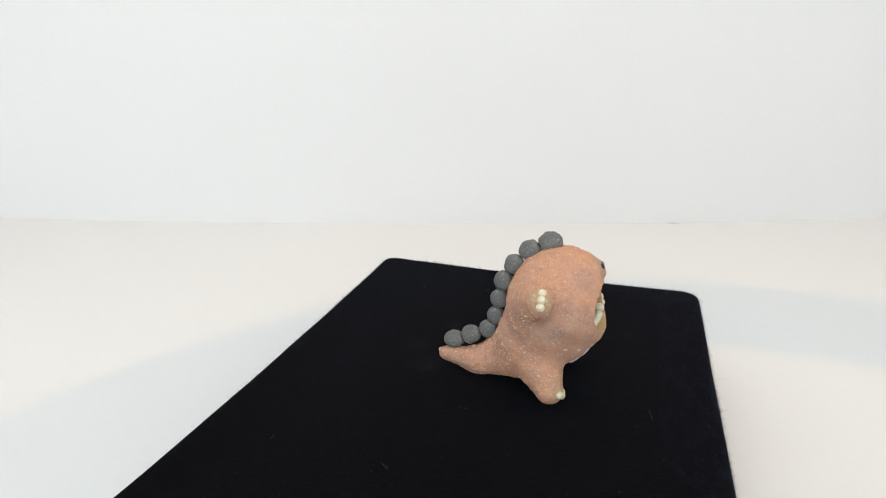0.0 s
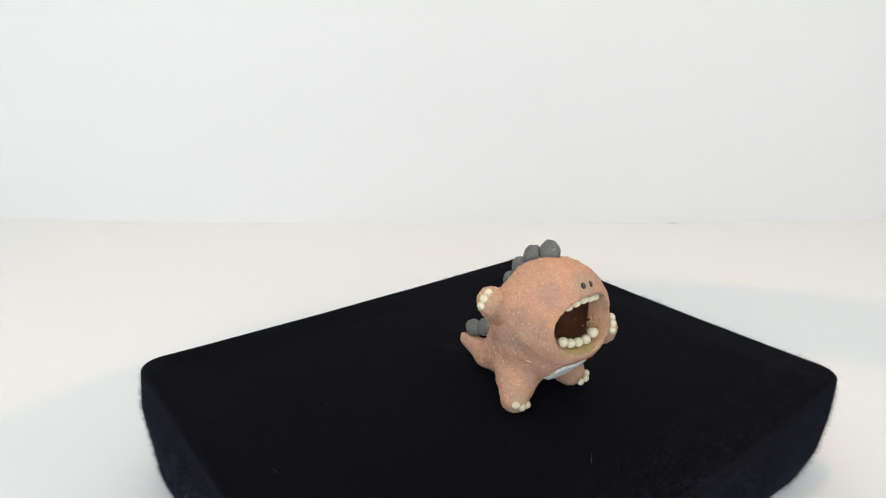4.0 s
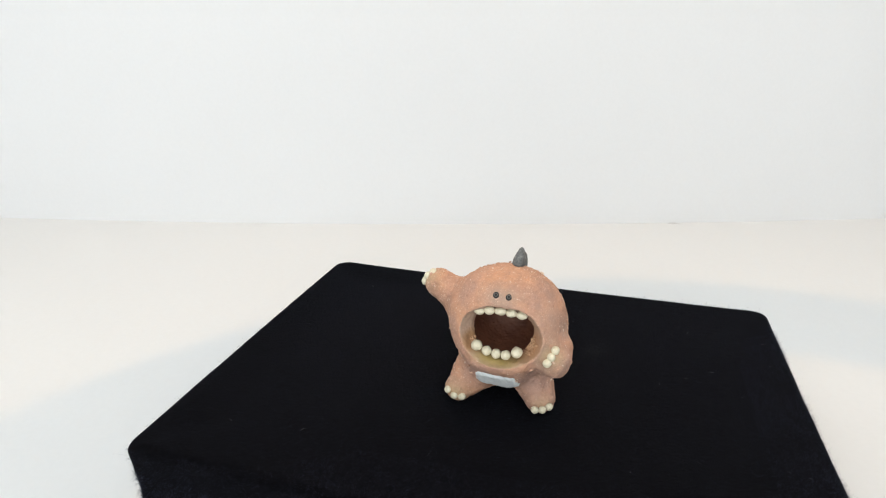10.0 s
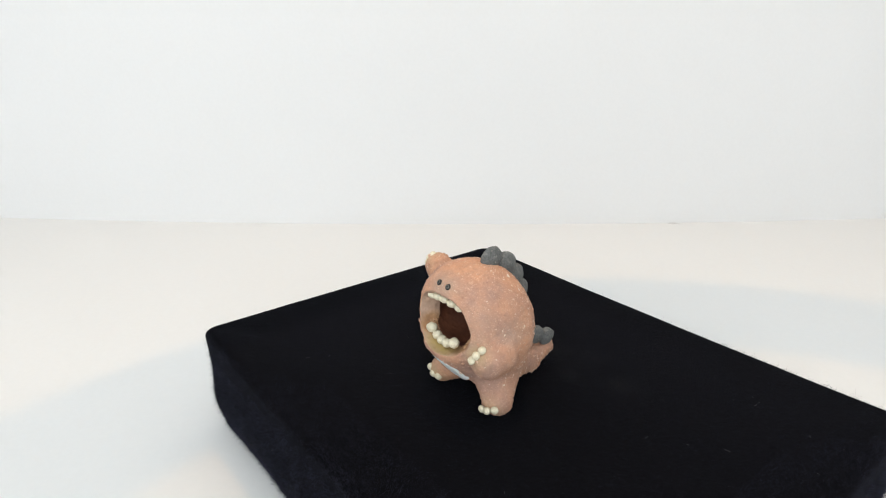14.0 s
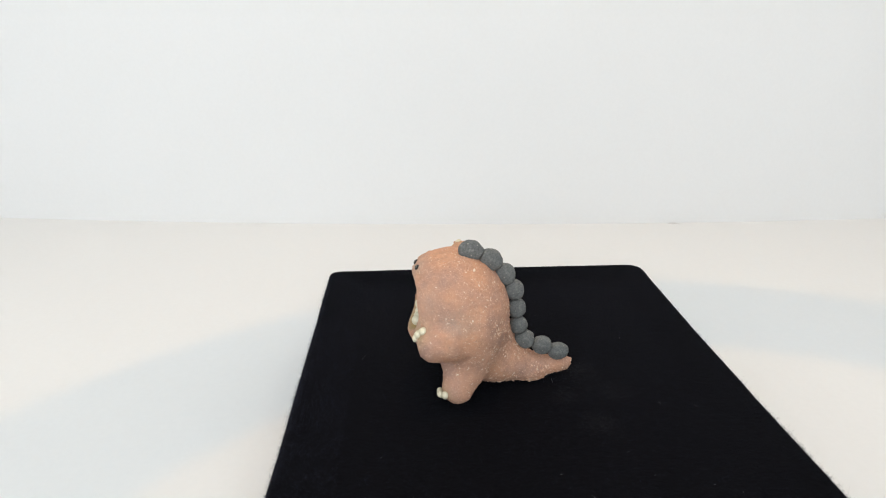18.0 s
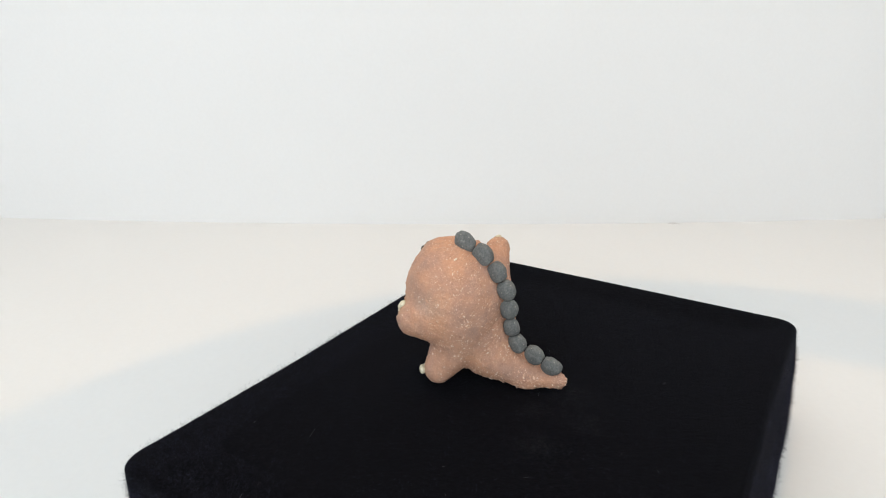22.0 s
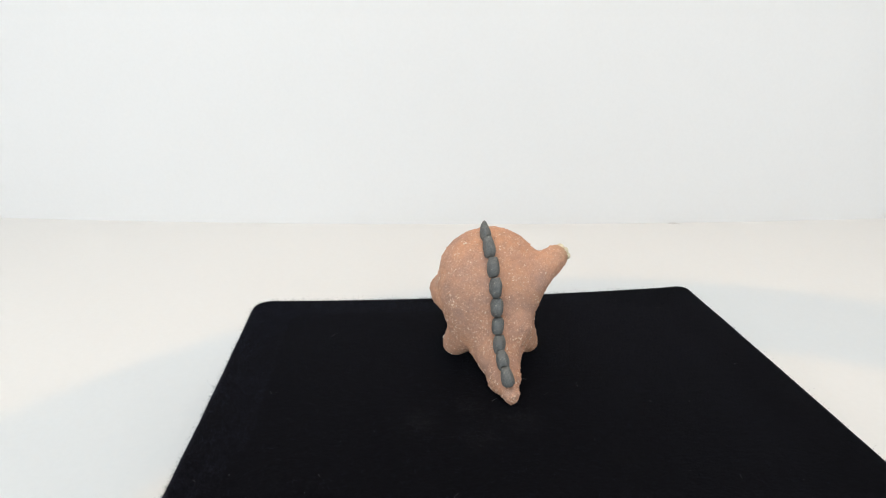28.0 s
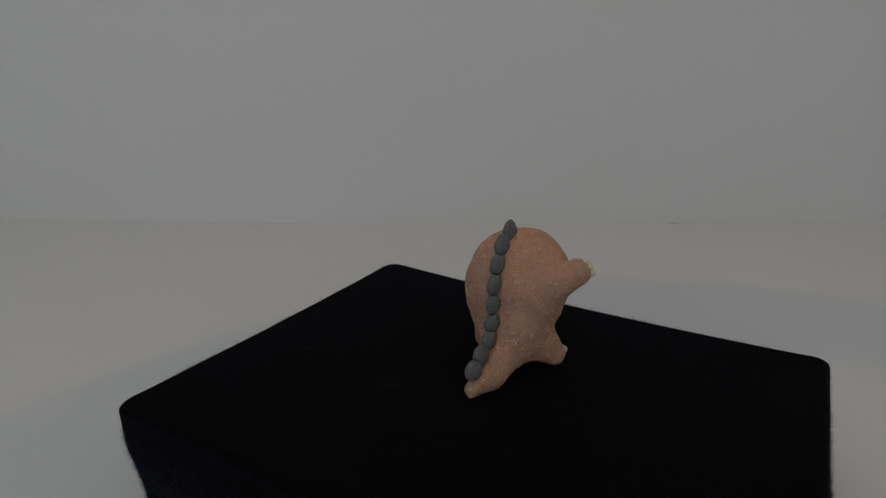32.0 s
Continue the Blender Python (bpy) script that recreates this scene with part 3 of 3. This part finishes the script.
def build_creature():
    thing = new("clay_creature")
    tagged(thing, "reddish-brown rough clay creature with gaping mouth, standing on black felt", "clay figure")
    verts, faces = surface(creature, (-41, -49, -2), (54, 39, 81), 0.56)
    # hand-modelled unevenness and grit
    me = bpy.data.meshes.new("body")
    me.from_pydata((verts * 0.001).tolist(), [], faces.tolist())
    nrm = np.empty(len(verts) * 3)
    me.vertices.foreach_get("normal", nrm)
    nrm = nrm.reshape(-1, 3)
    out = np.empty_like(verts)
    for i, q in enumerate(verts):
        w = Vector(q)
        d = 0.6 * noise.noise(w * 0.09) + 0.34 * noise.noise(w * 0.25 + Vector((7, 0, 0))) + 0.17 * noise.noise(w * 0.8) - 0.1
        g = noise.noise(w * 0.5 + Vector((0, 9, 3)))
        d += 1.3 * max(0, g - 0.42) + 0.28 * max(0, noise.noise(w * 1.1 + Vector((5, 2, 8))) - 0.08)
        if q[2] < 2:
            d *= max(0, q[2]) / 2
        out[i] = q + nrm[i] * d
    me.vertices.foreach_set("co", (out * 0.001).ravel())
    me.materials.append(CLAY)
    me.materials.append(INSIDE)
    me.materials.append(LIP)
    centre = out[faces].mean(1)
    # faces of the hollow take the brown with shade painted in
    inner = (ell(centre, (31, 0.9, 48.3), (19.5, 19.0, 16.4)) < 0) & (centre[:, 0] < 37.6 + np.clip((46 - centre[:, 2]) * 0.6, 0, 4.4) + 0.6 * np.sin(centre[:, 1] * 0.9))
    lip = ~inner & (np.abs(flared(verts[faces].mean(1)) + 0.14) < 0.28) & (centre[:, 0] > 34) & (centre[:, 0] < 53)
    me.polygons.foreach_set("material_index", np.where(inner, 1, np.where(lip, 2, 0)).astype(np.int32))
    me.shade_smooth()
    body = new("body", me)
    body.parent = thing
    tagged(body, "rough orange-brown clay body, legs, arms and tail")

    # angular grains of grog standing proud of the clay
    rng = np.random.default_rng(21)
    a, b, c = (out[faces[:, i]] for i in range(3))
    area = np.linalg.norm(np.cross(b - a, c - a), axis=1)
    clear = ~inner & (centre[:, 2] > 1.0)
    clear &= ~((np.sqrt(((centre[:, 1] - 0.3) / 19) ** 2 + ((centre[:, 2] - 48.4) / 15) ** 2) < 1) & (centre[:, 0] > 30))
    dense = np.array([0.35 + 0.9 * max(0.0, noise.noise(Vector(q) * 0.11) + 0.35) for q in centre])
    dense *= np.interp(centre[:, 0], (14, 40), (1.15, 0.42))
    chance = np.where(clear, area * dense, 0)
    picks = rng.choice(len(faces), 7500, p=chance / chance.sum())
    unit = bmesh.new()
    bmesh.ops.create_icosphere(unit, subdivisions=1, radius=1)
    ball = np.array([q.co for q in unit.verts])
    tri = np.array([[q.index for q in fc.verts] for fc in unit.faces])
    unit.free()
    gv, gf = [], []
    for n, p in enumerate(picks):
        rough = min(1.0, max(0.0, dense[p] - 0.35) * (1.0 if centre[p, 2] < 40 else 0.6) * 1.5)
        size = (0.12 + 0.26 * rng.random() ** 2.2) * (0.85 + 0.5 * rough) if n % 130 else rng.uniform(0.5, 0.85)
        way = nrm[faces[p, 0]]
        first = np.cross(way, rng.normal(size=3) + (0, 0, 0.2))
        first /= np.linalg.norm(first)
        flat = np.array((first, np.cross(way, first), way))
        chip = ball * rng.uniform(0.6, 1.2, (len(ball), 1)) * np.array((1.9, 0.9, 0.75)) * size
        gv.append(chip @ flat + centre[p] + way * ((0.02 + 0.25 * rough if n % 130 else 0.45) * size) + rng.normal(0, 0.10, 3))
        gf.append(tri + n * len(ball))
    grains = mesh_ob("grog_grain", np.vstack(gv) * 0.001, np.vstack(gf), GROG, thing, "pale and rusty grains of grog in the clay", smooth=False)
    tagged(grains, kind="stuff")

    # rusty crumbs left in the corners of the mouth
    heap = [(rng.normal(42.6, 1.7), rng.normal(13.0, 1.4), rng.normal(43.2, 1.9)) for _ in range(90)]
    heap += [(rng.normal(42.5, 1.0), rng.normal(-13.8, 0.8), rng.normal(42.6, 1.0)) for _ in range(26)]
    at, way = project(heap)
    cv = [ball * rng.uniform(0.6, 1.25, (len(ball), 1)) * rng.uniform(0.3, 0.85) + at[n] + way[n] * 0.15 for n in range(len(heap))]
    crumbs = mesh_ob("clay_crumbs", np.vstack(cv) * 0.001, np.vstack([tri + n * len(ball) for n in range(len(heap))]), RUSTY, thing, "rusty clay crumbs in the mouth's corners", smooth=False)
    tagged(crumbs, kind="stuff")

    def add(name, me, mat, m, parent=thing, label=""):
        if not me.materials:
            me.materials.append(mat)
        ob = new(name, me)
        ob.parent = parent
        ob.matrix_basis = m
        return tagged(ob, label)

    k = 0.001
    # upper and lower teeth
    upper = [lump_mesh("tooth", (1.95 * k, 2.6 * k, 2.1 * k), s, rough=0.13) for s in range(5)]
    lower = [lump_mesh("tooth", (2.35 * k, 2.35 * k, 2.5 * k), s + 5, rough=0.11) for s in range(5)]
    for i, (u, l, z) in enumerate(((45.9, -10.1, 59.6), (46.4, -5.2, 60.4), (46.4, -0.1, 60.7), (45.8, 4.8, 60.1), (44.9, 9.6, 59.2))):
        add("tooth", upper[i], TOOTH, pose_on((u * k, l * k, z * k), (1, 0.02 * l, -0.15)))
    for i, (u, l, z) in enumerate(((45.4, -10.9, 41.3), (45.7, -6.0, 39.3), (46.5, -1.4, 38.8), (47.2, 3.3, 39.2), (47.1, 8.3, 41.2))):
        m = pose_on((u * k, l * k, z * k), (1, 0.02 * l, 0.3))
        add("tooth", lower[i], TOOTH, m if i not in (0, 4) else m @ Matrix.Scale(1.12, 4))
    # claws on feet and paws
    claw = [lump_mesh("claw", (2.05 * k, 1.95 * k, 1.6 * k), s + 11, rough=0.1) for s in range(3)]
    spots = [(33.3, -27.9, 6.9), (33.9, -24.4, 4.9), (33.5, -20.8, 4.6), (36.2, 16.7, 4.7), (36.3, 20.6, 5.5), (33.6, 23.5, 6.5),
             (44.5, 25.4, 43.7), (46.9, 24.0, 41.3), (48.1, 22.4, 38.5), (23.2, -39.0, 65.9), (23.4, -41.9, 64.0), (23.3, -43.5, 61.0)]
    for i, q in enumerate(spots):
        at, way = project(q)
        add("claw", claw[i % 3], TOOTH, pose_on((0.6 * np.array(q) + 0.4 * (at + way * 0.6)) * k, way, (0.1, 0.2, 1)))
    # eyes: a dark pressed pellet with a paler ring printed into it
    eye_me = lump_mesh("eye", (1.5 * k, 1.42 * k, 0.8 * k), 3, rough=0.1)
    bm = bmesh.new()
    loop = [[bm.verts.new(((0.72 + 0.14 * math.cos(b)) * k * math.cos(a), (0.72 + 0.14 * math.cos(b)) * k * math.sin(a), (0.68 + 0.12 * math.sin(b)) * k))
             for b in (2 * math.pi * j / 8 for j in range(8))] for a in (2 * math.pi * i / 20 for i in range(20))]
    for i in range(20):
        for j in range(8):
            bm.faces.new((loop[i][j], loop[(i + 1) % 20][j], loop[(i + 1) % 20][(j + 1) % 8], loop[i][(j + 1) % 8]))
    iris_me = bpy.data.meshes.new("iris_ring")
    bm.to_mesh(iris_me)
    bm.free()
    iris_me.shade_smooth()
    for q in ((47, -2.2, 68.5), (47.1, 3.5, 68.3)):
        at, way = project(q)
        eye = add("eye", eye_me, EYE_DARK, pose_on((at + way * 0.1) * k, way), label="small dark round eye with a pale ring")
        add("iris_ring", iris_me, PUPIL, Matrix.Identity(4), eye)
    # row of discs down the back
    discs = [(20.1, 3.4, 76.6, 5.7), (9.8, 2.5, 71.4, 5.4), (2.0, 1.1, 63.2, 5.0), (-3.1, 0.1, 53.8, 4.9), (-4.9, -0.6, 43.2, 4.7),
             (-6.4, -1.1, 33.2, 4.5), (-10.2, -1.6, 24.8, 4.8), (-19.8, -2.2, 20.2, 5.0), (-29.0, -3.2, 16.2, 4.9)]
    for i, (u, l, z, r) in enumerate(discs):
        at, way = project((u, l, z))
        plate = lump_mesh("back_plate", ((r + 0.75) * k, 3.8 * k, (r + 0.1) * k), i * 2 + 1, 0.52 if i == 0 else 0.30, 20, 32, 0.09, 0.9 if i == 0 else 0.62)
        m = pose_on((u * k, l * k, z * k), way, (1, 0, 0.01) if abs(way[2]) > 0.7 else (0, 0, 1))
        back = m.inverted()
        here = Vector((u, l, z)) * k
        # pressed flat where it meets its neighbours
        for j in (i - 1, i + 1):
            if 0 <= j < len(discs):
                there = Vector(discs[j][:3]) * k
                gap = there - here
                reach = gap.length * r / (r + discs[j][3]) - 0.00012
                gap.normalize()
                for q in plate.vertices:
                    p = m @ q.co
                    over = (p - here).dot(gap) - reach
                    if over > -0.0005:
                        p -= gap * (over + 0.0005 if over > 0.0005 else (over + 0.0005) ** 2 / 0.002)
                        q.co = back @ p
        add("back_plate", plate, PLATE, m)
    # painted glaze patch on the belly
    rows, cols, quads, pv, aims, lumps = 15, 44, [], [], [], []
    for i in range(rows):
        for j in range(cols):
            s, h = j / (cols - 1), i / (rows - 1)
            ragged = 0.7 * noise.noise(Vector((s * 9, 0, 1))) + 0.6 * noise.noise(Vector((s * 26, 3, 1)))
            lo = float(np.interp(s, (0, 0.05, 0.12, 0.19, 0.30, 0.50, 0.72, 0.84, 0.92, 1), (21.5, 17.6, 15.8, 15.6, 17.6, 17.0, 15.2, 14.8, 17.5, 23.5))) + 1.2 * ragged
            hi = float(np.interp(s, (0, 0.06, 0.3, 0.8, 0.92, 1), (24.0, 26.3, 27.2, 27.4, 27.2, 26.4))) + ragged
            l = -12.0 + 19.6 * s + 0.5 * noise.noise(Vector((s * 5, h * 7, 4)))
            aims.append((35 + 11 * h, l, lo + (hi - lo) * h))
            rim = min(i, rows - 1 - i, j, cols - 1 - j)
            lumpy = 0.35 * noise.noise(Vector((s * 12, h * 4, 9))) + 0.3 * noise.noise(Vector((s * 40, h * 9, 2)))
            lumps.append(-0.4 if rim == 0 else 0.7 + lumpy if rim == 1 else 0.95 + lumpy)
    at, way = project(aims)
    pv = (at + way * np.array(lumps)[:, None]) * k
    for i in range(rows - 1):
        for j in range(cols - 1):
            a = i * cols + j
            quads.append((a, a + 1, a + cols + 1, a + cols))
    mesh_ob("belly_patch", pv, quads, GLAZE, thing, "pale blue-white glazed patch")
    return thing


CREATURE = build_creature()


# ---- motion of the turning stand and of what stands on it ----
def turn(t):
    return 0.818 - 8.8918 * t


def motions():
    on_stand = pose(0, 0, 0, 0, 0, HEADING) @ Matrix.Translation(BASE)
    rows = [(float(t), pose(0, 0, 0, 0, 0, turn(t))) for t in range(33)]
    walk(PLINTH, rows)
    walk(CREATURE, [(t, m @ on_stand) for t, m in rows])


motions()
